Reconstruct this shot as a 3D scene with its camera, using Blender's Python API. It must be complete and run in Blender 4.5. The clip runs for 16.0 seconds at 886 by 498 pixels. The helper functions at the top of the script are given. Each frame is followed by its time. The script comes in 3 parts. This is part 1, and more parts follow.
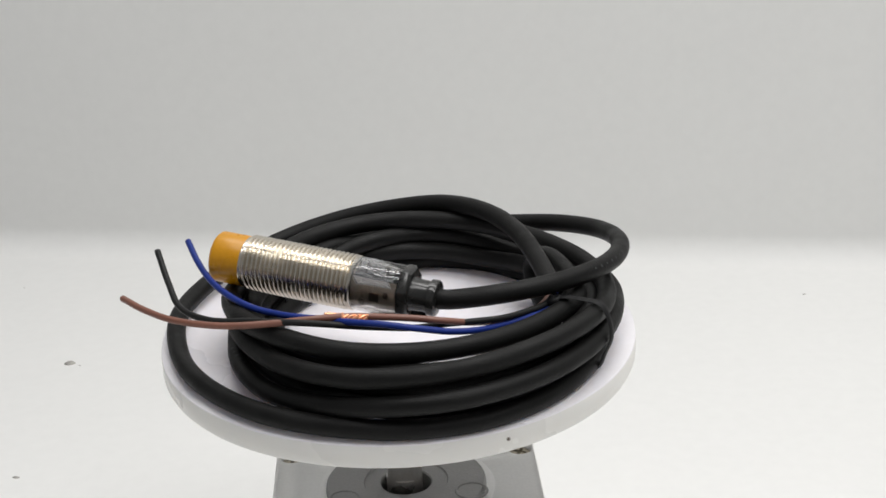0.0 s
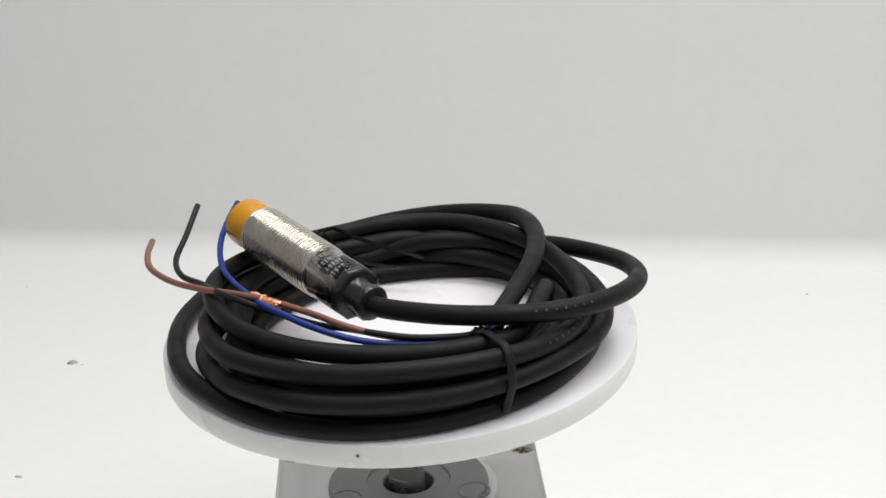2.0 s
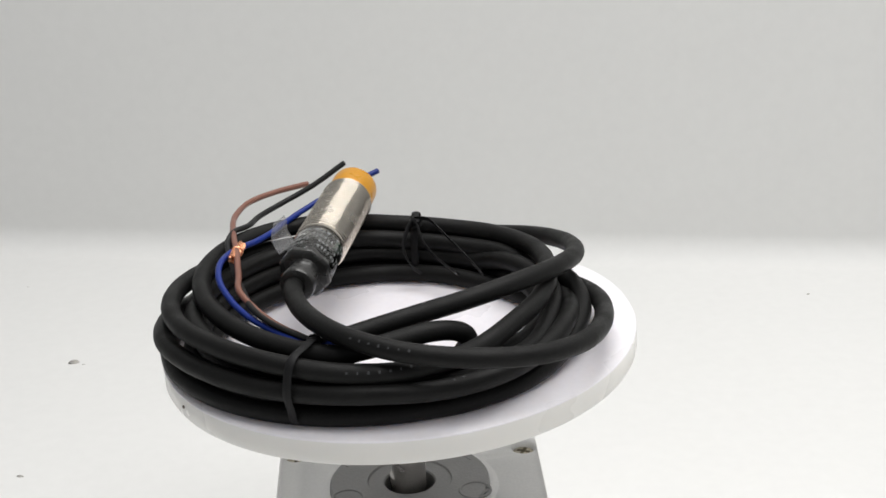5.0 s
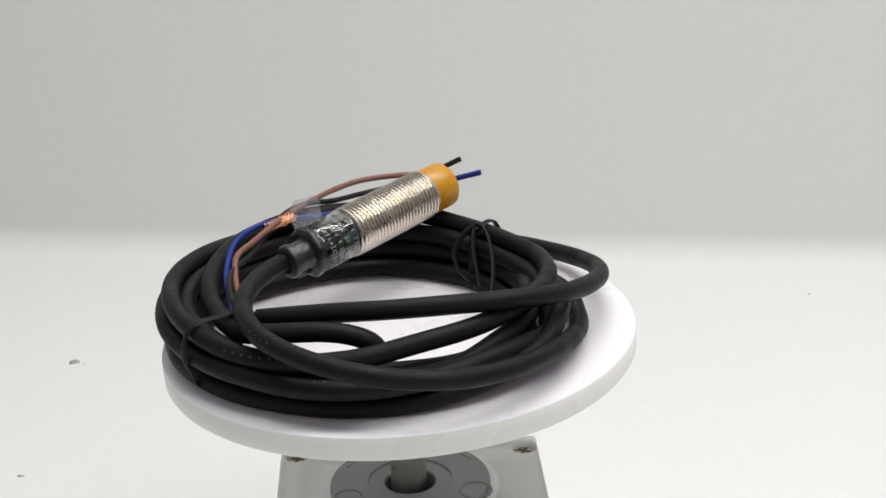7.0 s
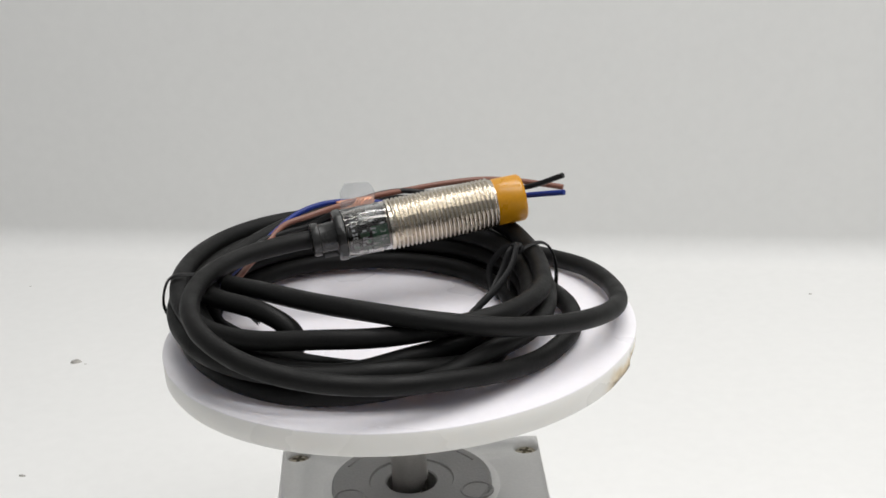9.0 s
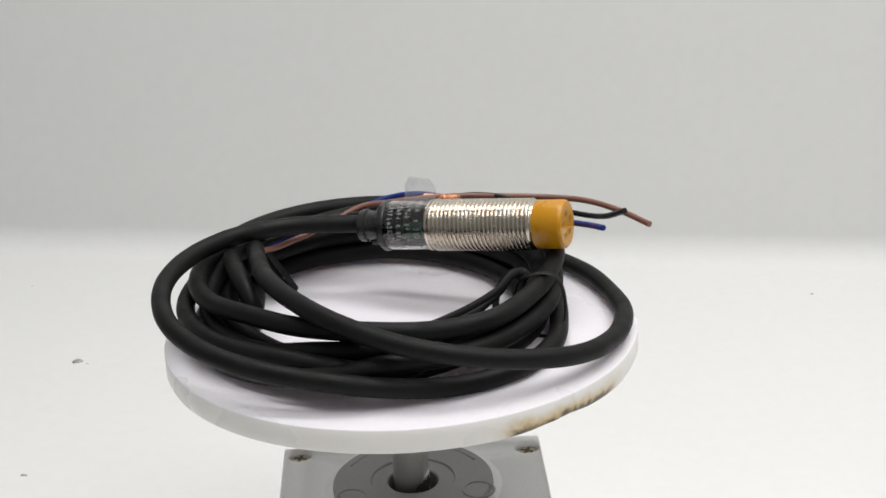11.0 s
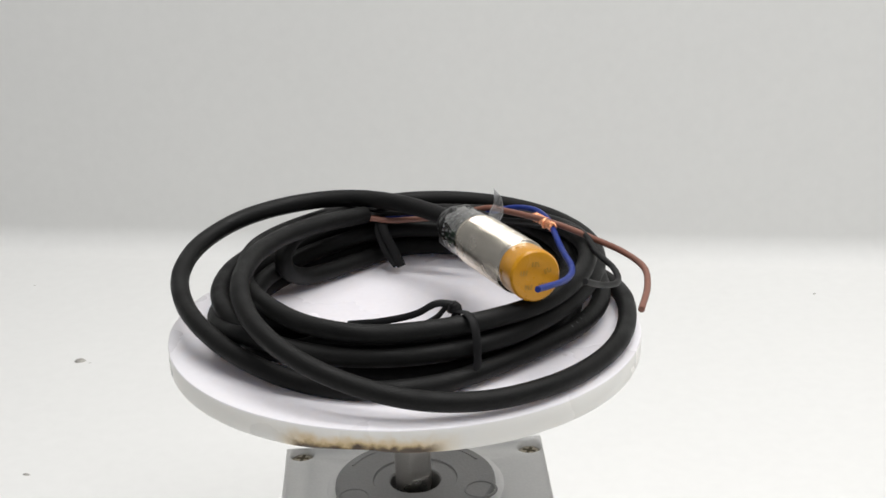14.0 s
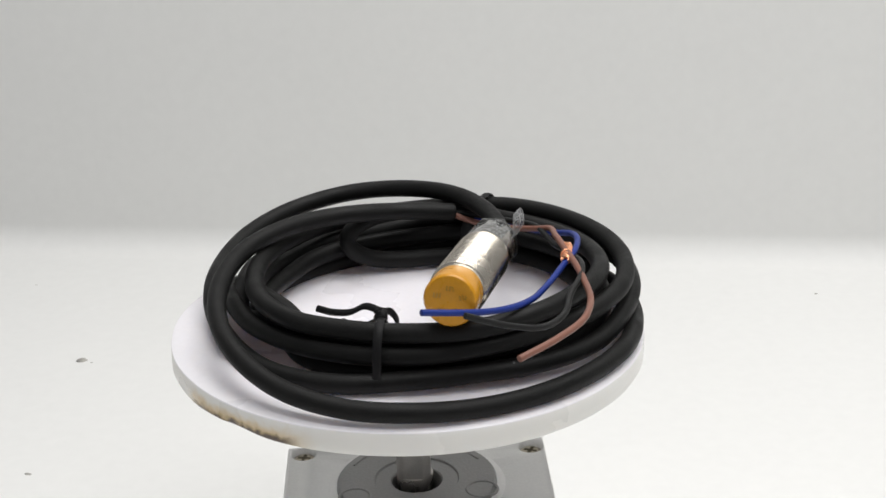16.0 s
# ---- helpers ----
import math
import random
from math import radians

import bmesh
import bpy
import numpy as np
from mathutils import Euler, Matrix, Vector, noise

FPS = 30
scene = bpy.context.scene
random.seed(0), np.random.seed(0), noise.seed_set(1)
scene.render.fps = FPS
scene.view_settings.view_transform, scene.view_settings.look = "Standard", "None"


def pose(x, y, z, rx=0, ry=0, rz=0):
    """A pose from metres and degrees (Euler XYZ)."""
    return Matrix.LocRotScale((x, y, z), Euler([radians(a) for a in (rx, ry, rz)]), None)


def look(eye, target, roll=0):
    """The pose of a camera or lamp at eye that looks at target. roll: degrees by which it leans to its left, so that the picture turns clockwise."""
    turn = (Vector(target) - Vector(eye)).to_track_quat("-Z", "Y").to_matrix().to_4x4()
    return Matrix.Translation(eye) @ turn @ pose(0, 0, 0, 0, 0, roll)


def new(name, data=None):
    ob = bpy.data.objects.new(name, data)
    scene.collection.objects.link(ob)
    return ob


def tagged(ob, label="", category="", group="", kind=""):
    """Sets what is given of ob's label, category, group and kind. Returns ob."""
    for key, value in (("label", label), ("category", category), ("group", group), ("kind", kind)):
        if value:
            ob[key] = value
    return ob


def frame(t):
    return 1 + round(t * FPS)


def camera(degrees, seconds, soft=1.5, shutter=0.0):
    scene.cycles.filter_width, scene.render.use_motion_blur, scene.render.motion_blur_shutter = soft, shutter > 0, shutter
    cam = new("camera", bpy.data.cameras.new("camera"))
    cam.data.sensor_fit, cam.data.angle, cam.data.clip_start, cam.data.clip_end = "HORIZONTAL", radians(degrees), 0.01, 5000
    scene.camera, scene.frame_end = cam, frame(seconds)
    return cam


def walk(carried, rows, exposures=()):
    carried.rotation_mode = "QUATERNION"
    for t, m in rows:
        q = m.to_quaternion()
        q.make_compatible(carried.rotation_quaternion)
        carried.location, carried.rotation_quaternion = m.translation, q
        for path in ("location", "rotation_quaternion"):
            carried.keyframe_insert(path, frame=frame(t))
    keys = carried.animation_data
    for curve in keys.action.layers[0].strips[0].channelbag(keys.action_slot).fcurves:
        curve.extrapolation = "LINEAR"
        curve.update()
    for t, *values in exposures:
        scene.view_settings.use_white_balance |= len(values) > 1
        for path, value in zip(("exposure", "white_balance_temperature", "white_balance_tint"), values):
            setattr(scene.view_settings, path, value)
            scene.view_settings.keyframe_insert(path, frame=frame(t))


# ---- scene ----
# A sensor with its coiled cable turns on a small motor-driven turntable in front of a white sweep.
U = 0.0008          # one drawing unit in metres (barrel thread M12)
TOP = 0.0918        # height of the turntable's top over the floor

# ---- camera ----
cam = camera(31.72, 16.0, soft=1.6, shutter=0.5)
walk(cam, [
    (0.0, look((0.00000, -0.31711, 0.23252), (0.01042, -0.01888, 0.11698), -2.40)),
    (0.5, look((0.00001, -0.31715, 0.23254), (0.01014, -0.01892, 0.11697), -2.40)),
    (1.0, look((0.00001, -0.31715, 0.23255), (0.01008, -0.01893, 0.11697), -2.40)),
    (2.0, look((0.00001, -0.31717, 0.23256), (0.00992, -0.01895, 0.11696), -2.40)),
    (3.0, look((0.00002, -0.31719, 0.23257), (0.00977, -0.01896, 0.11696), -2.40)),
    (4.0, look((0.00002, -0.31719, 0.23257), (0.00972, -0.01897, 0.11695), -2.40)),
    (5.2, look((0.00002, -0.31721, 0.23258), (0.00962, -0.01898, 0.11695), -2.40)),
    (6.5, look((0.00002, -0.31722, 0.23259), (0.00952, -0.01899, 0.11695), -2.40)),
    (8.0, look((0.00003, -0.31723, 0.23259), (0.00942, -0.01901, 0.11694), -2.40)),
    (9.0, look((0.00003, -0.31725, 0.23261), (0.00922, -0.01903, 0.11694), -2.40)),
    (10.2, look((0.00004, -0.31727, 0.23262), (0.00903, -0.01905, 0.11693), -2.40)),
    (11.5, look((0.00004, -0.31730, 0.23263), (0.00882, -0.01908, 0.11692), -2.40)),
    (13.0, look((0.00004, -0.31731, 0.23264), (0.00869, -0.01910, 0.11692), -2.40)),
    (14.0, look((0.00005, -0.31734, 0.23266), (0.00842, -0.01913, 0.11691), -2.40)),
    (15.0, look((0.00006, -0.31737, 0.23268), (0.00822, -0.01916, 0.11690), -2.40)),
    (16.0, look((0.00006, -0.31738, 0.23268), (0.00809, -0.01917, 0.11690), -2.40)),
], exposures=[(0.0, -0.09), (1.0, 0.0), (3.5, 0.02), (7.0, -0.05), (9.0, -0.06), (12.0, -0.03), (14.0, 0.02), (16.0, 0.01)])

# turn of the table in degrees, second by second
TURN = (0.00, -16.55, -33.09, -49.61, -66.13, -82.63, -99.12, -115.60, -132.07, -148.53, -164.98, -181.41, -197.84, -214.25, -230.65, -247.04, -263.42)


def spin_rows(z):
    return [(float(t), pose(0, 0, z, 0, 0, a)) for t, a in enumerate(TURN)]


# ---- light ----
world = bpy.data.worlds.new("studio")
scene.world = world
world.use_nodes = True
bg = world.node_tree.nodes["Background"]
bg.inputs["Color"].default_value = (0.95, 0.97, 1.0, 1)
bg.inputs["Strength"].default_value = 0.245


def area(name, eye, target, sx, sy, watts, colour):
    lamp = bpy.data.lights.new(name, "AREA")
    lamp.shape, lamp.size, lamp.size_y, lamp.energy, lamp.color = "RECTANGLE", sx, sy, watts, colour
    ob = new(name, lamp)
    ob.matrix_world = look(eye, target)
    return ob


# two overhead light strips
area("overhead_strip_front", (0.22, -0.30, 0.80), (0.10, -0.52, 0.0), 0.80, 0.16, 3.5, (1.0, 0.985, 0.97))
area("overhead_strip_back", (0.24, 0.10, 0.84), (0.10, -0.28, 0.0), 0.80, 0.16, 4.4, (1.0, 0.985, 0.97))


# ---- materials ----
def material(name, colour, rough=0.5, metal=0.0, vary=0.12, scale=60.0, bump=0.1, fine=900.0, spec=0.5, transmission=0.0, rough_vary=0.12):
    """Node material: colour varied at two scales, roughness breakup and fine relief, in object space."""
    m = bpy.data.materials.new(name)
    m.use_nodes = True
    nt = m.node_tree
    b = nt.nodes["Principled BSDF"]
    co = nt.nodes.new("ShaderNodeTexCoord")
    n1, n2 = nt.nodes.new("ShaderNodeTexNoise"), nt.nodes.new("ShaderNodeTexNoise")
    n1.inputs["Scale"].default_value, n1.inputs["Detail"].default_value = scale, 4
    n2.inputs["Scale"].default_value, n2.inputs["Detail"].default_value = fine, 3
    ramp = nt.nodes.new("ShaderNodeMapRange")
    ramp.inputs["To Min"].default_value, ramp.inputs["To Max"].default_value = 1 - vary, 1 + vary
    ramp.inputs["From Min"].default_value, ramp.inputs["From Max"].default_value = 0.3, 0.7
    mul = nt.nodes.new("ShaderNodeMix")
    mul.data_type, mul.blend_type = "RGBA", "MULTIPLY"
    mul.inputs["Factor"].default_value = 1.0
    mul.inputs["A"].default_value = (*colour, 1)
    for n in (n1, n2):
        nt.links.new(co.outputs["Object"], n.inputs["Vector"])
    add = nt.nodes.new("ShaderNodeMath")
    add.operation = "ADD"
    half = nt.nodes.new("ShaderNodeMath")
    half.operation, half.inputs[1].default_value = "MULTIPLY", 0.5
    nt.links.new(n1.outputs["Fac"], add.inputs[0])
    nt.links.new(n2.outputs["Fac"], add.inputs[1])
    nt.links.new(add.outputs[0], half.inputs[0])
    nt.links.new(half.outputs[0], ramp.inputs["Value"])
    nt.links.new(ramp.outputs["Result"], mul.inputs["B"])
    nt.links.new(mul.outputs["Result"], b.inputs["Base Color"])
    rr = nt.nodes.new("ShaderNodeMapRange")
    rr.inputs["From Min"].default_value, rr.inputs["From Max"].default_value = 0.3, 0.7
    rr.inputs["To Min"].default_value, rr.inputs["To Max"].default_value = max(0.02, rough - rough_vary), min(1, rough + rough_vary)
    nt.links.new(n1.outputs["Fac"], rr.inputs["Value"])
    nt.links.new(rr.outputs["Result"], b.inputs["Roughness"])
    bp = nt.nodes.new("ShaderNodeBump")
    bp.inputs["Strength"].default_value, bp.inputs["Distance"].default_value = bump, 0.0002
    nt.links.new(n2.outputs["Fac"], bp.inputs["Height"])
    nt.links.new(bp.outputs["Normal"], b.inputs["Normal"])
    b.inputs["Metallic"].default_value = metal
    b.inputs["Specular IOR Level"].default_value = spec
    b.inputs["Transmission Weight"].default_value = transmission
    return m


PAPER = material("white_paper", (0.80, 0.80, 0.785), 0.8, vary=0.02, scale=5, fine=220, bump=0.02, rough_vary=0.05)
BLACK_PVC = material("black_pvc", (0.0078, 0.0078, 0.0076), 0.52, vary=0.35, scale=160, fine=2600, bump=0.4, spec=0.17)
YELLOW = material("yellow_plastic", (0.57, 0.255, 0.005), 0.3, vary=0.08, scale=160, fine=1500, bump=0.08)
NICKEL = material("nickel_plate", (0.68, 0.625, 0.54), 0.235, metal=1.0, vary=0.08, scale=200, fine=1600, bump=0.06, rough_vary=0.06)
SMOKE = material("smoky_clear_plastic", (0.80, 0.785, 0.76), 0.04, vary=0.1, scale=220, fine=1200, bump=0.02, transmission=1.0, rough_vary=0.02)
RELIEF = material("strain_relief_plastic", (0.022, 0.022, 0.021), 0.25, vary=0.2, scale=220, fine=1600, bump=0.1)
COPPER = material("bare_copper", (0.90, 0.42, 0.23), 0.36, metal=0.6, vary=0.25, scale=500, fine=3000, bump=0.3)
BROWN = material("brown_insulation", (0.20, 0.082, 0.055), 0.45, vary=0.15, scale=240, fine=2500, bump=0.12)
BLUE = material("blue_insulation", (0.007, 0.026, 0.20), 0.42, vary=0.12, scale=240, fine=2500, bump=0.12, spec=0.32)
BLACK_WIRE = material("black_insulation", (0.010, 0.0102, 0.0102), 0.5, vary=0.2, scale=240, fine=2500, bump=0.12, spec=0.25)
TIE = material("black_tie_plastic", (0.0085, 0.0085, 0.009), 0.55, vary=0.3, scale=300, fine=2600, bump=0.4, spec=0.2)
MOTOR_PAINT = material("grey_cast_aluminium", (0.76, 0.765, 0.735), 0.5, metal=0.05, vary=0.06, scale=70, fine=1400, bump=0.18)
FLANGE = material("dark_cast_flange", (0.26, 0.26, 0.25), 0.55, metal=0.25, vary=0.1, scale=90, fine=1700, bump=0.35)
STEEL = material("turned_steel", (0.50, 0.485, 0.46), 0.33, metal=1.0, vary=0.1, scale=120, fine=2200, bump=0.1)
SCREW = material("passivated_screw", (0.46, 0.42, 0.33), 0.36, metal=1.0, vary=0.2, scale=300, fine=2500, bump=0.15)
FLECK = material("pale_fleck", (0.56, 0.55, 0.535), 0.8, vary=0.2, scale=600)
SLOT = material("slot_shadow_metal", (0.10, 0.085, 0.05), 0.6, metal=0.5, vary=0.3, scale=500)
DARK = material("hole_shade", (0.012, 0.012, 0.012), 0.7, vary=0.1)
PRINT = material("pale_print", (0.04, 0.041, 0.044), 0.6, vary=0.3, scale=900)
WHITE_PRINT = material("white_print", (0.27, 0.28, 0.28), 0.55, vary=0.2, scale=900)
FADED = material("dark_print", (0.40, 0.20, 0.01), 0.5, vary=0.3, scale=700)
BOARD = material("circuit_board", (0.045, 0.12, 0.07), 0.4, vary=0.3, scale=500)
RESIN = material("potting_resin", (0.42, 0.36, 0.30), 0.4, vary=0.3, scale=350)
COMPONENT = material("brown_component", (0.13, 0.105, 0.085), 0.5, vary=0.3, scale=500)
CRUMB = material("grey_crumb", (0.40, 0.385, 0.355), 0.7, vary=0.4, scale=600)


def tape_material():
    """Clear film: mostly see-through, faintly milky, with a gloss that grows at flat angles."""
    m = material("clear_tape", (0.86, 0.87, 0.88), 0.3, vary=0.05, scale=300, bump=0.1)
    nt = m.node_tree
    b, out = nt.nodes["Principled BSDF"], nt.nodes["Material Output"]
    clear, milky, gloss = nt.nodes.new("ShaderNodeBsdfTransparent"), nt.nodes.new("ShaderNodeBsdfTranslucent"), nt.nodes.new("ShaderNodeBsdfGlossy")
    clear.inputs["Color"].default_value = (0.97, 0.975, 0.985, 1)
    milky.inputs["Color"].default_value = (0.9, 0.9, 0.91, 1)
    gloss.inputs["Roughness"].default_value = 0.28
    veil, film, coat = (nt.nodes.new("ShaderNodeMixShader") for _ in range(3))
    nt.links.new(b.outputs[0], veil.inputs[1])
    nt.links.new(milky.outputs[0], veil.inputs[2])
    # cloudy streaks of adhesive
    co, cloud, level = nt.nodes.new("ShaderNodeTexCoord"), nt.nodes.new("ShaderNodeTexNoise"), nt.nodes.new("ShaderNodeMapRange")
    cloud.inputs["Scale"].default_value, cloud.inputs["Detail"].default_value = 200, 3
    level.inputs["From Min"].default_value, level.inputs["From Max"].default_value = 0.38, 0.68
    level.inputs["To Min"].default_value, level.inputs["To Max"].default_value = 0.12, 0.23
    nt.links.new(co.outputs["Object"], cloud.inputs["Vector"])
    nt.links.new(cloud.outputs["Fac"], level.inputs["Value"])
    nt.links.new(level.outputs["Result"], film.inputs["Fac"])
    nt.links.new(clear.outputs[0], film.inputs[1])
    nt.links.new(veil.outputs[0], film.inputs[2])
    flat, steep, amount = nt.nodes.new("ShaderNodeLayerWeight"), nt.nodes.new("ShaderNodeMath"), nt.nodes.new("ShaderNodeMapRange")
    steep.operation, steep.inputs[1].default_value = "POWER", 4.0
    amount.inputs["To Min"].default_value, amount.inputs["To Max"].default_value = 0.03, 0.45
    nt.links.new(flat.outputs["Facing"], steep.inputs[0])
    nt.links.new(steep.outputs[0], amount.inputs["Value"])
    nt.links.new(amount.outputs["Result"], coat.inputs["Fac"])
    nt.links.new(film.outputs[0], coat.inputs[1])
    nt.links.new(gloss.outputs[0], coat.inputs[2])
    nt.links.new(coat.outputs[0], out.inputs["Surface"])
    return m


TAPE = tape_material()


def disc_material():
    """Glossy white board; its cut edge is scorched over a stretch of the rim."""
    m = material("white_board", (0.865, 0.84, 0.88), 0.3, vary=0.03, scale=30, fine=700, bump=0.05, rough_vary=0.08)
    nt = m.node_tree
    b = nt.nodes["Principled BSDF"]
    base = b.inputs["Base Color"].links[0].from_socket
    co = nt.nodes.new("ShaderNodeTexCoord")
    sep = nt.nodes.new("ShaderNodeSeparateXYZ")
    nt.links.new(co.outputs["Object"], sep.inputs[0])

    def math_node(op, a, c=None):
        n = nt.nodes.new("ShaderNodeMath")
        n.operation = op
        for i, v in enumerate((a, c)):
            if v is None:
                continue
            if isinstance(v, (int, float)):
                n.inputs[i].default_value = v
            else:
                nt.links.new(v, n.inputs[i])
        return n.outputs[0]

    def ranged(v, lo, hi, a=0.0, c=1.0):
        n = nt.nodes.new("ShaderNodeMapRange")
        n.interpolation_type = "SMOOTHSTEP"
        nt.links.new(v, n.inputs["Value"])
        for k, x in zip(("From Min", "From Max", "To Min", "To Max"), (lo, hi, a, c)):
            n.inputs[k].default_value = x
        return n.outputs["Result"]

    angle = math_node("ARCTAN2", sep.outputs[1], sep.outputs[0])
    rad = math_node("SQRT", math_node("ADD", math_node("MULTIPLY", sep.outputs[0], sep.outputs[0]), math_node("MULTIPLY", sep.outputs[1], sep.outputs[1])))
    noise_a = nt.nodes.new("ShaderNodeTexNoise")
    noise_a.inputs["Scale"].default_value, noise_a.inputs["Detail"].default_value = 330, 5
    nt.links.new(co.outputs["Object"], noise_a.inputs["Vector"])
    wob = math_node("MULTIPLY", math_node("SUBTRACT", noise_a.outputs["Fac"], 0.5), 0.0045)
    along = math_node("MULTIPLY", ranged(angle, radians(108), radians(118)), ranged(angle, radians(140), radians(154), 1, 0))
    core = math_node("MULTIPLY", ranged(angle, radians(112), radians(116)), ranged(angle, radians(143), radians(149), 1, 0))
    level = math_node("ADD", sep.outputs[2], math_node("ADD", math_node("MULTIPLY", sep.outputs[0], 0.0040), math_node("MULTIPLY", sep.outputs[1], -0.0275)))
    edge = math_node("MULTIPLY", ranged(rad, 62.6 * U, 63.2 * U), ranged(level, -0.55 * U, -0.3 * U, 1, 0))
    height = math_node("ADD", level, wob)
    brown = math_node("MULTIPLY", math_node("MULTIPLY", along, edge), ranged(height, -0.0044, -0.0008, 0.95, 0))
    char = math_node("MULTIPLY", math_node("MULTIPLY", core, edge), ranged(height, -0.0046, -0.0031, 1, 0))

    def mix(fac, a, colour):
        n = nt.nodes.new("ShaderNodeMix")
        n.data_type = "RGBA"
        nt.links.new(fac, n.inputs["Factor"])
        nt.links.new(a, n.inputs["A"])
        n.inputs["B"].default_value = (*colour, 1)
        return n.outputs["Result"]

    rimmed = mix(math_node("MULTIPLY", edge, 0.85), base, (0.77, 0.76, 0.72))
    b.inputs["Subsurface Weight"].default_value = 0.45
    b.inputs["Subsurface Radius"].default_value = (1.0, 0.95, 0.9)
    b.inputs["Subsurface Scale"].default_value = 0.006
    nt.links.new(mix(char, mix(brown, rimmed, (0.62, 0.45, 0.19)), (0.06, 0.035, 0.018)), b.inputs["Base Color"])
    return m


DISC = disc_material()


# ---- mesh helpers ----
def part(name, bm, mat, parent=None, label="", smooth=True, crease=38):
    me = bpy.data.meshes.new(name)
    bmesh.ops.recalc_face_normals(bm, faces=bm.faces)
    bm.to_mesh(me)
    bm.free()
    me.materials.append(mat)
    if smooth:
        me.polygons.foreach_set("use_smooth", [True] * len(me.polygons))
        me.set_sharp_from_angle(angle=radians(crease))
    ob = new(name, me)
    ob.parent = parent
    return tagged(ob, label)


def empty(name, label, category, m=None, **tags):
    ob = new(name)
    ob.empty_display_size = 0.01
    if m is not None:
        ob.matrix_world = m
    return tagged(ob, label, category, **tags)


def smooth_path(points, per=8):
    """Catmull-Rom curve through the points, evenly resampled."""
    P = [Vector(p) for p in points]
    P = [2 * P[0] - P[1]] + P + [2 * P[-1] - P[-2]]
    out = []
    for i in range(1, len(P) - 2):
        a, b, c, d = P[i - 1:i + 3]
        for k in range(per):
            f = k / per
            out.append(0.5 * (2 * b + (c - a) * f + (2 * a - 5 * b + 4 * c - d) * f * f + (3 * b - 3 * c + d - a) * f ** 3))
    return out + [P[-2]]


def polar_path(rows, per=8):
    return smooth_path([(r * U * math.cos(radians(a)), r * U * math.sin(radians(a)), z * U) for a, r, z in rows], per)


def frames_along(path, up=None):
    """Tangent and two cross directions at each point, carried without twist (or held to an up direction)."""
    res, prev = [], None
    for i, p in enumerate(path):
        t = (path[min(i + 1, len(path) - 1)] - path[max(i - 1, 0)]).normalized()
        if up is not None:
            n = (Vector(up) - t * t.dot(Vector(up))).normalized()
        elif prev is None:
            n = t.orthogonal().normalized()
        else:
            n = (prev - t * t.dot(prev)).normalized()
        prev = n
        res.append((p, t, n, t.cross(n)))
    return res


def sweep(bm, path, ra, rb=None, sides=12, up=None, closed=False, taper=None):
    """A round or flat tube along the path, with rounded ends unless closed."""
    rb = ra if rb is None else rb
    rings = []
    fr = frames_along(path, up)
    n = len(fr)
    for i, (p, t, u, w) in enumerate(fr):
        k = taper(i / (n - 1)) if taper else 1.0
        rings.append([bm.verts.new(p + u * (ra * k * math.cos(2 * math.pi * j / sides)) + w * (rb * k * math.sin(2 * math.pi * j / sides))) for j in range(sides)])
    m = n if closed else n - 1
    for i in range(m):
        a, b = rings[i], rings[(i + 1) % n]
        for j in range(sides):
            bm.faces.new((a[j], a[(j + 1) % sides], b[(j + 1) % sides], b[j]))
    if not closed:
        for ring, (p, t, u, w), s in ((rings[0], fr[0], -1), (rings[-1], fr[-1], 1)):
            q = min(ra, rb)
            inner = [bm.verts.new(p + (v.co - p) * 0.82 + t * s * q * 0.14) for v in ring]
            for j in range(sides):
                bm.faces.new((ring[j], ring[(j + 1) % sides], inner[(j + 1) % sides], inner[j]))
            bm.faces.new(inner)
    return bm


def lathe(bm, profile, m=None, sides=48):
    """Turns (radius, height) pairs round the z axis; ends on the axis are closed."""
    m = m or Matrix.Identity(4)
    rings = []
    for r, z in profile:
        if r < 1e-9:
            rings.append([bm.verts.new(m @ Vector((0, 0, z)))])
        else:
            rings.append([bm.verts.new(m @ Vector((r * math.cos(2 * math.pi * j / sides), r * math.sin(2 * math.pi * j / sides), z))) for j in range(sides)])
    for a, b in zip(rings, rings[1:]):
        for j in range(sides):
            k = (j + 1) % sides
            if len(a) == 1 and len(b) == 1:
                continue
            if len(a) == 1:
                bm.faces.new((a[0], b[k], b[j]))
            elif len(b) == 1:
                bm.faces.new((a[j], a[k], b[0]))
            else:
                bm.faces.new((a[j], a[k], b[k], b[j]))
    return bm


def box(bm, sx, sy, sz, m, bevel=0.0):
    made = bmesh.ops.create_cube(bm, size=1.0, matrix=m @ Matrix.Diagonal((sx, sy, sz, 1)))
    if bevel:
        edges = list({e for v in made["verts"] for e in v.link_edges})
        bmesh.ops.bevel(bm, geom=edges, offset=bevel, segments=2, affect="EDGES", profile=0.6)
    return bm


def prism(bm, outline, z0, z1, m=None):
    """A flat outline (x, y) raised from z0 to z1."""
    m = m or Matrix.Identity(4)
    lo = [bm.verts.new(m @ Vector((x, y, z0))) for x, y in outline]
    hi = [bm.verts.new(m @ Vector((x, y, z1))) for x, y in outline]
    n = len(lo)
    for i in range(n):
        bm.faces.new((lo[i], lo[(i + 1) % n], hi[(i + 1) % n], hi[i]))
    bm.faces.new(hi)
    bm.faces.new(lo[::-1])
    return bm


# ---- the white sweep: floor and back wall in one bent sheet ----
BACK, BEND = 0.276, 0.011      # distance of the wall from the table's axis, radius of the bend


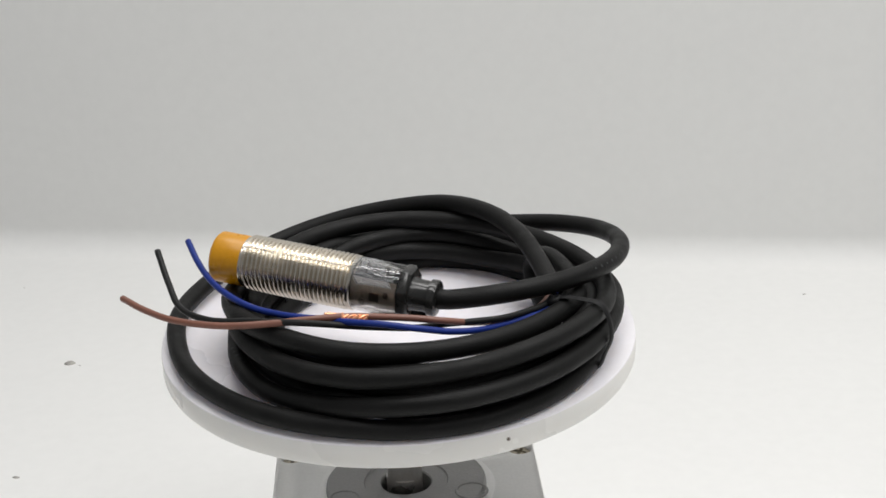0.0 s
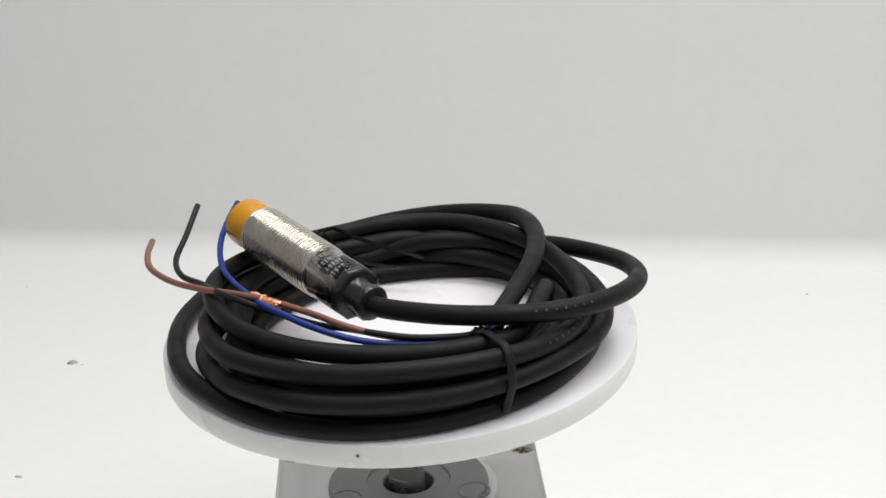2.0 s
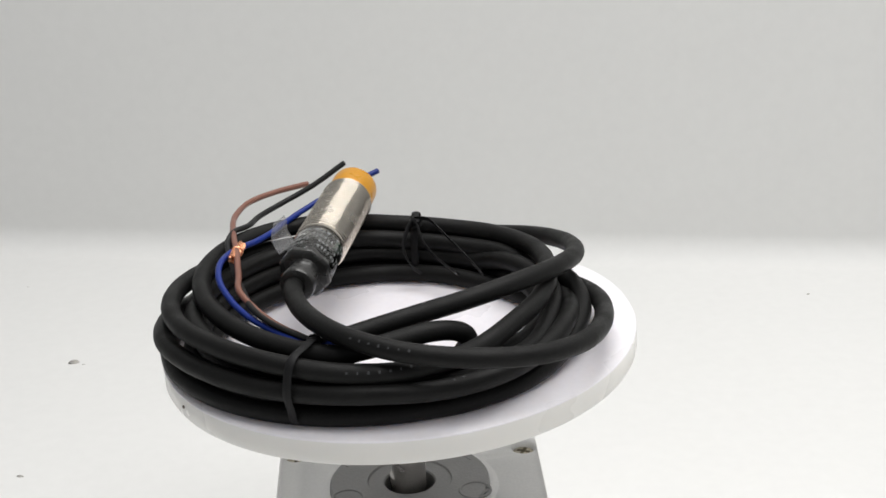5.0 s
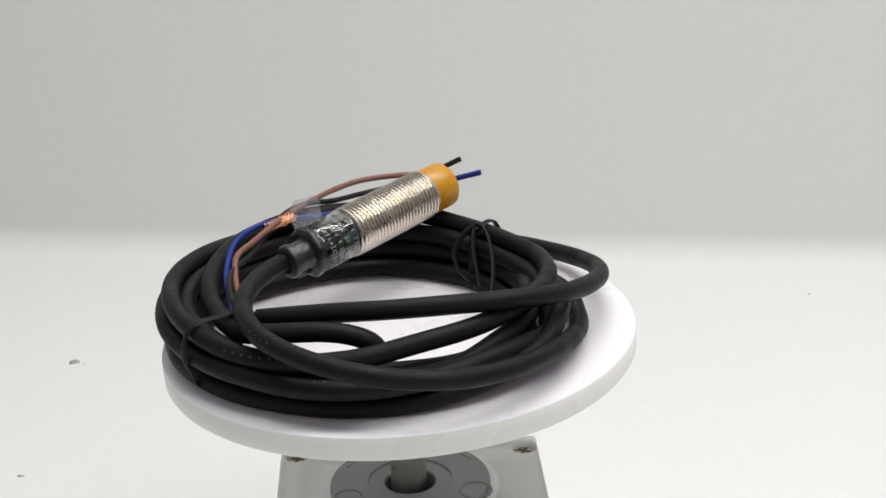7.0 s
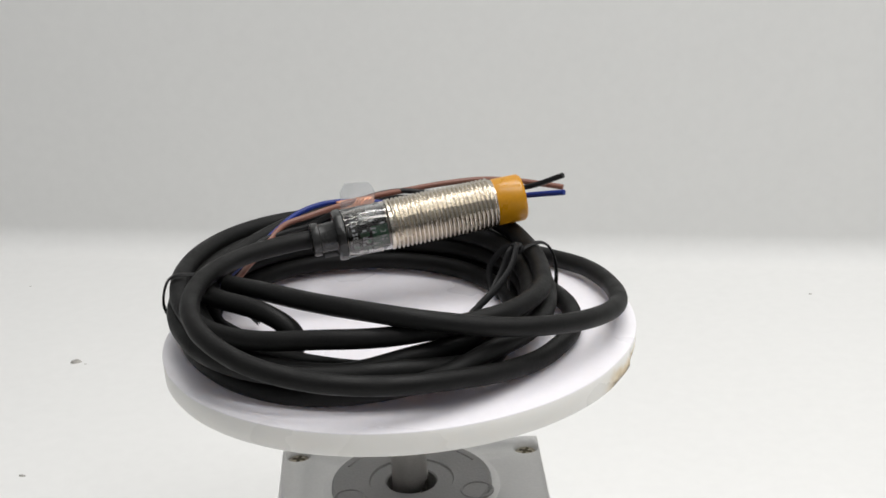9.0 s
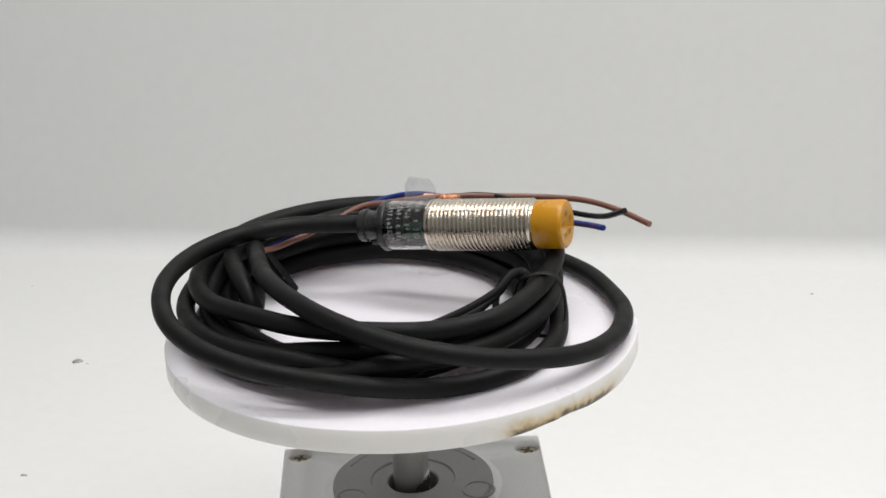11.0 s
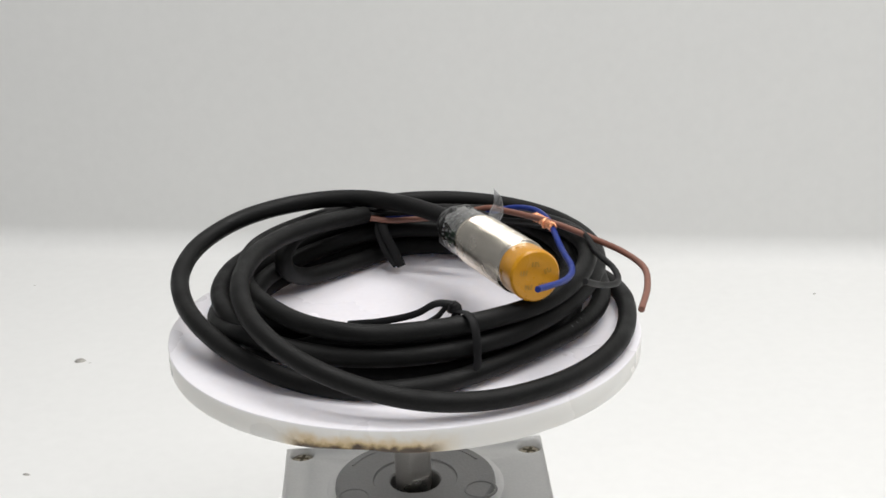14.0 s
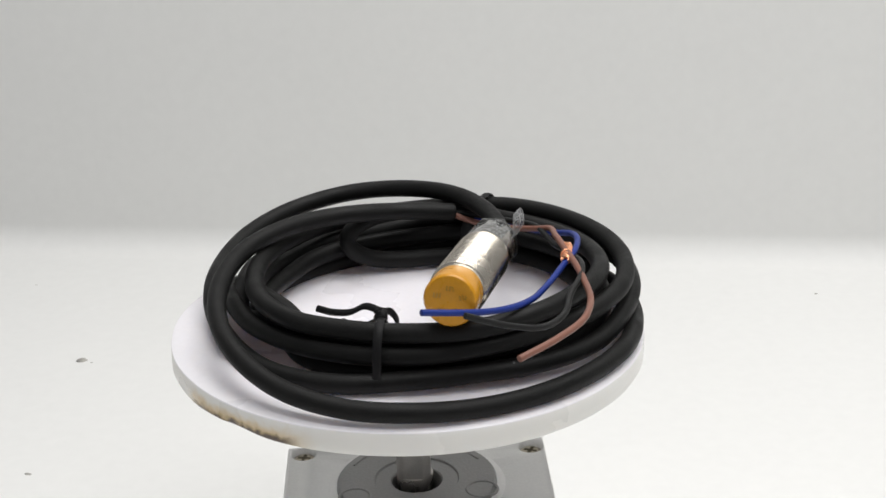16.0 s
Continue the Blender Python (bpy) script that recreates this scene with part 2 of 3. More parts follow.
def backdrop():
    back, bend, top, half = BACK, BEND, 0.75, 1.3
    prof = [(-1.1, 0.0), (-0.5, 0.0), (0.0, 0.0), (back - bend, 0.0)]
    for i in range(1, 13):
        a = radians(90 * i / 12)
        prof.append((back - bend + bend * math.sin(a), bend - bend * math.cos(a)))
    prof += [(back + 0.01, 0.25), (back + 0.03, top)]
    bm = bmesh.new()
    turn = pose(0, 0, 0, 0, 0, -10.9)
    cols = []
    for k in range(27):
        x = -half + 2 * half * k / 26
        cols.append([bm.verts.new(turn @ Vector((x, y + 0.0012 * math.sin(9 * x + 4 * z), z))) for y, z in prof])
    for a, b in zip(cols, cols[1:]):
        for i in range(len(prof) - 1):
            bm.faces.new((a[i], a[i + 1], b[i + 1], b[i]))
    ob = part("backdrop", bm, PAPER)
    sol = ob.modifiers.new("thickness", "SOLIDIFY")
    sol.thickness, sol.offset = 0.0006, -1
    tagged(ob, "off-white paper sweep bent from floor up into back wall", "backdrop", kind="structure")


backdrop()


# ---- motor ----
SCREWS = ((35.1, 18.5), (-33.2, 21.2), (35.1, -43.8), (-33.2, -42.2))


def drill(ob, holes):
    """Cuts round blind holes (x, y, top, radius, depth) into a mesh."""
    bm = bmesh.new()
    for x, y, z, r, depth in holes:
        lathe(bm, [(0, -depth), (r, -depth), (r, 1.0 * U), (0, 1.0 * U)], pose(x, y, z), 40)
    cutter = part("cutter", bm, DARK)
    mod = ob.modifiers.new("holes", "BOOLEAN")
    mod.object, mod.operation, mod.solver = cutter, "DIFFERENCE", "EXACT"
    done = bpy.data.meshes.new_from_object(ob.evaluated_get(bpy.context.evaluated_depsgraph_get()))
    ob.modifiers.clear()
    ob.data = done
    bpy.data.objects.remove(cutter)


def motor():
    z = TOP - 50.3 * U          # its top face
    x0, x1, y0, y1 = -38.2 * U, 39.4 * U, -51.0 * U, 26.0 * U
    body = empty("gear_motor", "grey cast square motor with dark round flange on the paper", "motor", pose(0, 0, 0))
    cx, cy, sx, sy = (x0 + x1) / 2, (y0 + y1) / 2, x1 - x0, y1 - y0
    bm = bmesh.new()
    box(bm, sx, sy, 8 * U, pose(cx, cy, z - 4 * U), 0.8 * U)
    plate = part("cover_plate", bm, MOTOR_PAINT, body)
    drill(plate, [(x * U, y * U, z, 3.85 * U, 3.0 * U) for x, y in SCREWS] + [(0.4 * U, -0.6 * U, z, 10 * U, 7 * U)])
    bm = bmesh.new()
    box(bm, sx - 1.2 * U, sy - 1.2 * U, z - 8.2 * U, pose(cx, cy, (z - 8.2 * U) / 2), 1.5 * U)
    part("housing", bm, MOTOR_PAINT, body)
    # flange with a hole for the shaft
    at = pose(0.4 * U, -0.6 * U, z)
    bm = bmesh.new()
    # an inner step, two raised arcs and two round bosses on the face
    prof = [(7.2, -6), (7.2, 1.3), (7.6, 1.7), (11.9, 1.7), (12.2, 2.25), (22.5, 2.25), (23.0, 1.8), (23.2, 0.1), (23.2, -1)]
    lathe(bm, [(r * U, h * U) for r, h in prof], at, 96)
    part("flange", bm, FLANGE, body, "dark grey cast round flange", crease=25)
    bm = bmesh.new()
    lathe(bm, [(23.1 * U, 0.35 * U), (25.2 * U, 0.3 * U), (25.6 * U, 0.02 * U)], at, 96)
    part("flange_seat", bm, MOTOR_PAINT, body)
    # black disc low in the shaft hole: the hole's shade put into colour
    bm = bmesh.new()
    lathe(bm, [(0, -5.6 * U), (7.1 * U, -5.6 * U)], at, 40)
    part("bore_shade", bm, DARK, body)

    def rim(points, width, name, closed=False):
        """A low ridge on the flange's face."""
        b = bmesh.new()
        sweep(b, [at @ Vector(p) for p in points], 0.4 * U, width * U, 8, up=(0, 0, 1), closed=closed)
        part(name, b, FLANGE, body)

    for a0, a1 in ((27, 84), (96, 153)):
        rim([(20.4 * U * math.cos(radians(a)), 20.4 * U * math.sin(radians(a)), 2.2 * U) for a in np.linspace(a0, a1, 22)], 0.42, "raised_arc")
    for x, y in ((-17.8, -8.8), (18.4, -8.4)):
        # round boss near the edge
        rim([((x + 4.4 * math.cos(q)) * U, (y + 4.4 * math.sin(q)) * U, 2.2 * U) for q in np.linspace(0, 2 * math.pi, 29)[:-1]], 0.42, "boss_rim", True)
    for x, y in SCREWS:
        sc = pose(x * U, y * U, z - 2.95 * U)
        bm = bmesh.new()
        lathe(bm, [(3.5 * U, 0.02 * U), (3.55 * U, 0.9 * U), (3.1 * U, 1.4 * U), (1.8 * U, 1.75 * U), (0, 1.85 * U)], sc, 28)
        head = part("screw_head", bm, SCREW, body, "silvery cross-head screw")
        # cross slot as raised dark bars, the recess's shade painted in their colour
        bm = bmesh.new()
        turn = pose(0, 0, 0, 0, 0, 25 + 40 * x / 35)
        for k in (0, 90):
            box(bm, 3.9 * U, 0.95 * U, 0.5 * U, sc @ turn @ pose(0, 0, 1.70 * U, 0, 0, k), 0.12 * U)
        part("cross_slot", bm, SLOT, head)
    # shaft with two flats that end in a shoulder, turning with the table
    bm = bmesh.new()

    def section(depth):
        res = []
        for j in range(72):
            a = math.radians(5 * j)
            x, y = 5.2 * U * math.cos(a), 5.2 * U * math.sin(a)
            for d in (270, 166):
                n = (math.cos(radians(d)), math.sin(radians(d)))
                over = x * n[0] + y * n[1] - depth
                if over > 0:
                    x, y = x - over * n[0], y - over * n[1]
            res.append((x, y))
        return res

    prism(bm, section(4.35 * U), -46.4 * U, -6.3 * U)
    prism(bm, section(6 * U), -56 * U, -46.4 * U)
    bmesh.ops.remove_doubles(bm, verts=bm.verts, dist=1e-7)
    shaft = part("shaft", bm, STEEL, body, "turned steel motor shaft with flats")
    return shaft


SHAFT = motor()


# ---- turntable ----
TILT = Matrix(((1, 0, 0.0040, 0), (0, 1, -0.0275, 0), (-0.0040, 0.0275, 1, -0.10 * U), (0, 0, 0, 1)))


def turntable():
    table = empty("turntable", "round glossy white board turntable with a scorched edge", "turntable", pose(0, 0, TOP))
    off = Matrix.Translation((0.65 * U, -0.3 * U, 0))
    bm = bmesh.new()
    R, th = 65.25 * U, 6.7 * U
    lathe(bm, [(0, 0), (20 * U, 0), (40 * U, 0), (58 * U, 0), (R - 0.35 * U, 0), (R - 0.1 * U, -0.1 * U), (R, -0.4 * U), (R, -th + 1.2 * U), (R - 0.5 * U, -th + 0.2 * U), (R - 1.3 * U, -th), (30 * U, -th), (0, -th)], TILT @ off, 160)
    for v in bm.verts:
        a = math.atan2(v.co.y, v.co.x)
        rr = math.hypot(v.co.x, v.co.y)
        if rr > 0.9 * R:
            lump = noise.noise(Vector((math.cos(a) * 6, math.sin(a) * 6, v.co.z * 400)))
            burnt = max(0.0, 1 - abs(math.degrees(a) - 131) / 18) if v.co.z < -0.6 * th else 0.0
            k = 1 + (0.0025 + 0.006 * burnt) * lump - 0.008 * burnt
            v.co.x, v.co.y = v.co.x * k, v.co.y * k
            v.co.z += U * (0.12 + 0.9 * burnt) * (lump + 0.6 * burnt)
    part("disc", bm, DISC, table)
    bm = bmesh.new()
    lathe(bm, [(5.4 * U, -th + 0.3 * U), (9 * U, -th + 0.3 * U), (9 * U, -th - 5 * U), (8.4 * U, -th - 5.6 * U), (5.4 * U, -th - 5.6 * U)], TILT, 32)
    part("hub", bm, STEEL, table)
    # small dark nick on the rim
    bm = bmesh.new()
    bmesh.ops.create_icosphere(bm, subdivisions=2, radius=0.5 * U, matrix=Matrix.Translation((65.75 * U * math.cos(radians(293.0)), 65.75 * U * math.sin(radians(293.0)), -4.6 * U)))
    part("nick", bm, COMPONENT, table, "dark speck on the rim")
    return table


TABLE = turntable()


# ---- proximity sensor with its cable ----
# cable route: angle, distance from the table's axis, height (drawing units), from the cut end to the sensor
FREE_END = ((-26.0, 46.4, 16.9), (-4.8, 39.3, 19.6), (21.2, 37.8, 21.3), (46.6, 40.5, 21.9), (69.1, 45.5, 20.5), (88.9, 50.0, 17.3), (107.3, 53.9, 13.9), (124.6, 57.2,
    10.3), (141.3, 59.6, 6.8), (157.8, 60.6, 4.6), (174.2, 60.8, 3.7), (190.5, 60.0, 2.5), (206.9, 60.5, 2.2), (223.3, 61.1, 1.9), (239.4, 62.4, 1.9), (255.5, 62.6, 1.4),
    (271.4, 63.3, 0.9), (287.2, 63.4, 0.8), (303.1, 62.0, 0.9), (319.4, 60.1, 1.2), (336.3, 58.3, 1.6), (353.7, 56.5, 2.1), (371.6, 55.1, 2.4))
SECOND_TURN = ((389.9, 53.7, 3.2), (408.7, 52.1, 5.3), (428.1, 50.8, 7.9), (444.4, 47.7, 10.4), (465.9, 44.2, 9.9), (489.1, 41.2, 9.4), (513.4, 40.4, 9.5), (537.6,
    41.6, 9.9), (560.4, 45.0, 11.2), (580.9, 49.6, 12.0), (599.1, 55.1, 12.6), (615.9, 59.6, 13.2), (632.2, 61.8, 14.1), (648.3, 62.2, 14.9), (664.5, 61.6, 15.4),
    (680.8, 60.9, 15.2), (697.4, 59.5, 14.0), (714.4, 57.0, 13.4), (731.9, 52.4, 14.2), (751.0, 46.5, 15.7), (773.1, 43.1, 16.2), (796.7, 41.2, 16.6), (821.2, 41.2,
    16.1))
THIRD_TURN = ((845.5, 40.4, 15.4), (869.4, 38.7, 15.3), (893.0, 40.3, 15.6), (915.3, 45.0, 16.4), (936.2, 48.8, 17.5), (955.9, 51.5, 17.9), (974.9, 53.3, 17.1), (993.6,
    52.9, 16.2), (1012.8, 51.6, 15.3), (1032.3, 51.1, 14.8), (1051.9, 52.0, 14.9), (1062.5, 50.2, 16.2), (1082.4, 43.9, 17.2), (1095.1, 41.6, 14.1), (1095.7, 40.7, 8.9),
    (1083.1, 41.0, 4.1), (1060.1, 44.9, 2.7), (1042.9, 53.2, 2.4), (1029.9, 55.6, 2.2), (1012.1, 54.4, 2.3), (993.9, 52.0, 2.5), (974.9, 47.1, 2.5), (953.3, 42.0, 2.6))
FOLD = ((929.4, 37.5, 2.7), (902.2, 33.5, 2.7), (872.3, 31.6, 3.0), (842.0, 31.9, 3.2), (814.5, 36.6, 3.4), (795.6, 42.1, 3.5), (772.9, 45.4, 3.2), (751.3, 46.9, 2.9),
    (730.3, 48.4, 2.8), (710.4, 51.4, 2.8), (692.1, 54.7, 4.4), (675.1, 58.8, 5.6), (658.0, 59.4, 4.4), (641.6, 58.2, 2.9), (624.0, 54.7, 2.8), (605.4, 49.9, 2.8),
    (584.8, 45.3, 2.8), (562.8, 41.3, 2.3), (538.5, 38.1, 2.7), (511.8, 36.9, 3.1), (485.1, 37.2, 3.9), (457.9, 36.0, 8.0), (432.5, 39.6, 7.3))
INNER_TURN = ((409.2, 41.8, 6.5), (387.2, 44.6, 7.5), (365.5, 46.6, 7.6), (345.1, 50.1, 7.7), (326.5, 53.1, 8.7), (309.4, 55.2, 7.9), (291.8, 56.0, 7.6), (273.8, 54.0,
    7.2), (255.1, 49.6, 7.3), (234.6, 45.0, 7.5), (211.7, 41.7, 7.5), (187.5, 38.7, 7.6), (160.7, 35.7, 7.5), (132.8, 34.9, 7.8), (105.5, 34.8, 12.1), (80.2, 40.9, 11.8),
    (60.1, 43.8, 10.7), (39.4, 47.7, 8.0), (20.2, 51.4, 8.4), (1.4, 53.3, 8.8), (-16.9, 54.7, 10.6), (-34.7, 56.7, 12.1), (-51.9, 57.8, 12.1))
MIDDLE_TURN = ((-69.1, 57.6, 12.3), (-86.5, 55.7, 11.9), (-104.6, 51.2, 12.0), (-124.7, 46.3, 12.3), (-146.7, 42.5, 12.4), (-170.0, 38.9, 12.6), (-196.1, 36.0, 11.6),
    (-223.8, 36.0, 11.4), (-248.5, 39.0, 11.3), (-271.2, 43.9, 6.5), (-283.7, 46.5, 8.0), (-304.0, 49.5, 10.0), (-323.1, 53.1, 9.4), (-340.9, 56.9, 8.9), (-357.9, 59.5,
    8.8), (-374.6, 60.5, 9.1), (-391.0, 61.6, 8.8), (-407.1, 62.9, 8.7), (-422.8, 64.3, 8.7), (-438.2, 65.3, 8.5), (-453.5, 63.2, 7.3), (-469.3, 59.1, 5.2), (-486.1,
    55.0, 3.8))
SENSOR_END = ((-504.6, 49.5, 3.7), (-525.4, 44.3, 4.0), (-548.5, 43.2, 3.8), (-570.6, 46.2, 3.6), (-591.6, 48.3, 3.6), (-612.2, 48.9, 3.8), (-631.5, 52.0, 6.3), (-649.4,
    55.7, 9.1), (-666.2, 59.9, 11.0), (-681.8, 64.1, 13.3), (-696.8, 65.9, 15.8), (-712.0, 64.3, 18.2), (-727.4, 59.6, 19.7), (-743.5, 52.1, 20.7), (-761.2, 42.5, 20.6),
    (-783.5, 33.2, 19.9), (-793.0, 28.4, 20.0))
BROWN_WIRE = ((194, 73.0, 20.2), (204, 69.5, 20.9), (214, 66.0, 21.3), (224, 59.9, 21.3), (234, 52.9, 21.7), (244, 47.7, 22.3), (255, 44.2, 22.4), (265, 43.1, 21.9),
    (275, 43.3, 21.2), (285, 45.0, 20.2), (295, 44.4, 17.9), (306, 43.9, 15.9), (316, 44.2, 15.1), (326, 45.4, 14.8))
BLUE_WIRE = ((177, 55.3, 27.5), (187, 52.4, 25.1), (197, 50.3, 22.9), (207, 48.2, 21.2), (217, 46.2, 20.1), (226, 44.4, 19.8), (236, 43.7, 20.2), (246, 44.4, 21.2), (256,
    46.4, 21.9), (266, 47.9, 22.0), (276, 48.5, 20.6), (286, 47.6, 18.2), (296, 46.8, 16.5), (306, 46.3, 15.5), (316, 47.0, 15.1), (326, 48.5, 15.0))
BLACK_WIRE_ROUTE = ((186, 62.6, 28.7), (196, 61.1, 23.6), (206, 60.9, 20.3), (216, 57.8, 19.7), (226, 52.8, 20.6), (236, 51.4, 21.9), (246, 49.0, 21.9), (256, 45.9,
    20.6), (266, 43.9, 19.4), (276, 43.0, 18.4), (286, 43.6, 18.6), (296, 45.4, 18.4), (306, 46.0, 17.3), (316, 46.4, 16.5), (326, 47.5, 16.2))
AXIS = Vector((0.9234, -0.3700, -0.1010)).normalized()      # from the yellow cap to the cable outlet
CAP_TIP = Vector((-46.4, -5.3, 26.0)) * U


def sensor_frame():
    zdir = AXIS
    xdir = Vector((0, 0, 1)).cross(zdir).normalized()
    ydir = zdir.cross(xdir)
    m = Matrix((xdir, ydir, zdir)).transposed().to_4x4()
    m.translation = CAP_TIP
    return m


def thread(bm, m, z0, z1, pitch, crest, root, sides=72):
    """Helical thread: a groove profile carried along the screw line, so that crests and roots are true edges."""
    low, high = root + 0.22 * (crest - root), root + 0.80 * (crest - root)
    profile = ((0.0, root), (0.14, low), (0.30, high), (0.45, crest), (0.58, crest), (0.73, high), (0.89, low))
    turns = int((z1 - z0) / pitch) + 1
    cols = []
    for i in range(turns * sides + 1):
        a = 2 * math.pi * i / sides
        col = []
        for f, r in profile:
            z = z0 + pitch * (i / sides + f - 1)
            fade = max(0.0, min(1.0, (z - z0) / (0.5 * pitch), (z1 - z) / (0.5 * pitch)))
            r = root + (r - root) * fade
            col.append(bm.verts.new(m @ Vector((r * math.cos(a), r * math.sin(a), min(max(z, z0), z1)))))
        cols.append(col)
    n = len(profile)
    for i in range(len(cols) - 1):
        for k in range(n - 1):
            bm.faces.new((cols[i][k], cols[i + 1][k], cols[i + 1][k + 1], cols[i][k + 1]))
        if i + sides + 1 < len(cols):
            bm.faces.new((cols[i][n - 1], cols[i + 1][n - 1], cols[i + sides + 1][0], cols[i + sides][0]))
    lathe(bm, [(0, z0), (root - 0.05 * U, z0), (root - 0.05 * U, z1), (0, z1)], m, 48)
    return bm


def curved_bar(bm, m, r, ang, half_ang, z0, z1):
    """A printed bar on a round surface."""
    lo, hi = [], []
    for k in range(4):
        a = radians(ang - half_ang + 2 * half_ang * k / 3)
        lo.append(bm.verts.new(m @ Vector((r * math.cos(a), r * math.sin(a), z0))))
        hi.append(bm.verts.new(m @ Vector((r * math.cos(a), r * math.sin(a), z1))))
    for k in range(3):
        bm.faces.new((lo[k], lo[k + 1], hi[k + 1], hi[k]))


def curved_slab(bm, m, r0, r1, a0, a1, z0, z1):
    """A bent plate with thickness, between two angles and two heights."""
    n = max(2, int(abs(a1 - a0) / 8))
    rows = []
    for k in range(n + 1):
        a = radians(a0 + (a1 - a0) * k / n)
        rows.append([bm.verts.new(m @ Vector((r * math.cos(a), r * math.sin(a), z))) for r, z in ((r0, z0), (r1, z0), (r1, z1), (r0, z1))])
    for p, q in zip(rows, rows[1:]):
        for i in range(4):
            bm.faces.new((p[i], p[(i + 1) % 4], q[(i + 1) % 4], q[i]))
    bm.faces.new(rows[0])
    bm.faces.new(rows[-1])


def sensor():
    s = empty("proximity_sensor", "threaded metal sensor with yellow cap and coiled black cable", "sensor", pose(0, 0, TOP))
    m = sensor_frame()
    rng = random.Random(4)
    # yellow cap
    bm = bmesh.new()
    lathe(bm, [(0, 0.35 * U), (2.0 * U, 0.3 * U), (5.4 * U, 0.0), (6.3 * U, 0.15 * U), (6.75 * U, 0.7 * U), (6.8 * U, 1.2 * U), (6.8 * U, 8.2 * U), (6.6 * U, 8.6 * U), (6.6 * U, 9.4 * U)], m, 48)
    cap = part("cap", bm, YELLOW, s, "glossy yellow plastic sensing cap")
    bm = bmesh.new()
    for a, r in ((20, 3.4), (92, 3.2), (165, 3.5), (238, 3.1), (310, 3.4)):
        c = m @ pose(r * U * math.cos(radians(a)), r * U * math.sin(radians(a)), 0.13 * U, 180)
        for q in range(3):
            box(bm, 0.5 * U, 1.3 * U, 0.1 * U, c @ pose((q - 1) * 0.75 * U, 0.2 * U * rng.uniform(-1, 1), 0, 0, 0, rng.uniform(-20, 20)))
    part("marking", bm, FADED, cap, "faint dark marks moulded in the face")
    # threaded barrel
    bm = bmesh.new()
    thread(bm, m, 9.0 * U, 39.6 * U, 1.25 * U, 7.4 * U, 6.62 * U)
    barrel = part("threaded_barrel", bm, NICKEL, s, "nickel-plated threaded barrel", crease=85)
    bm = bmesh.new()
    lathe(bm, [(6.4 * U, 8.5 * U), (6.7 * U, 8.6 * U), (6.75 * U, 8.8 * U), (6.5 * U, 9.2 * U)], m, 48)
    part("front_ring", bm, NICKEL, barrel)
    bm = bmesh.new()
    lathe(bm, [(6.6 * U, 39.2 * U), (7.25 * U, 39.4 * U), (7.3 * U, 40.0 * U), (6.9 * U, 40.3 * U)], m, 48)
    part("rear_ring", bm, NICKEL, barrel)
    # smoky rear housing: a clear tube over potting resin, a dark label backing and a small board
    bm = bmesh.new()
    lathe(bm, [(6.1 * U, 40.2 * U), (6.95 * U, 40.2 * U), (7.0 * U, 40.6 * U), (7.0 * U, 52.6 * U), (6.8 * U, 53.1 * U), (6.1 * U, 53.1 * U), (6.1 * U, 40.2 * U)], m, 56)
    house = part("rear_housing", bm, SMOKE, s, "smoky clear plastic rear housing")
    bm = bmesh.new()
    lathe(bm, [(0, 40.3 * U), (5.6 * U, 40.3 * U), (5.6 * U, 42.6 * U), (5.2 * U, 43.0 * U), (5.2 * U, 46.4 * U), (5.55 * U, 46.8 * U), (5.5 * U, 52.2 * U), (0, 52.6 * U)], m, 40)
    part("potting", bm, RESIN, house, "cloudy beige potting resin")
    bm = bmesh.new()
    for z0, z1, r, a0, a1 in ((45.4, 48.0, 5.7, 172, 196), (42.6, 44.0, 5.75, 196, 214), (49.2, 50.4, 5.7, 166, 182)):
        curved_slab(bm, m, (r - 0.3) * U, r * U, a0, a1, z0 * U, z1 * U)
    part("component", bm, COMPONENT, house, "dark components seen through the clear housing")
    bm = bmesh.new()
    curved_slab(bm, m, 5.65 * U, 5.95 * U, -62, 138, 40.9 * U, 52.4 * U)
    part("label_backing", bm, RELIEF, house, "dark backing under the white printing")
    bm = bmesh.new()
    curved_slab(bm, m, 5.9 * U, 6.05 * U, -48, 26, 41.0 * U, 45.6 * U)
    for a0, a1, z0, z1 in ((-40, -28, 46.2, 48.4), (-18, -6, 46.0, 47.2), (2, 14, 46.4, 49.0), (-30, -22, 49.4, 51.0)):
        curved_slab(bm, m, 5.9 * U, 6.08 * U, a0, a1, z0 * U, z1 * U)
    part("circuit_board", bm, BOARD, house, "green circuit board inside the housing")
    bm = bmesh.new()
    # rows of worn characters, each of a few short strokes
    for row in range(4):
        z = 41.6 + row * 2.75
        ang = -50 + rng.uniform(0, 8)
        while ang < 138:
            if rng.random() < 0.82:
                wide = rng.uniform(5.0, 7.4)
                for q in range(3):
                    dz, da = rng.uniform(0, 1.4), rng.uniform(-0.35, 0.35) * wide
                    if rng.random() < 0.5:
                        curved_bar(bm, m, 7.05 * U, ang + da, 0.9, (z + 0.1) * U, (z + rng.uniform(1.2, 1.75)) * U)
                    else:
                        curved_bar(bm, m, 7.05 * U, ang, wide * 0.5, (z + dz) * U, (z + dz + 0.28) * U)
            ang += rng.uniform(8.4, 10.4) + (8 if rng.random() < 0.12 else 0)
    part("lettering", bm, WHITE_PRINT, house, "worn white printing that cannot be read")
    # strain relief: eight-sided collar, neck with an end ring and a small tab
    bm = bmesh.new()
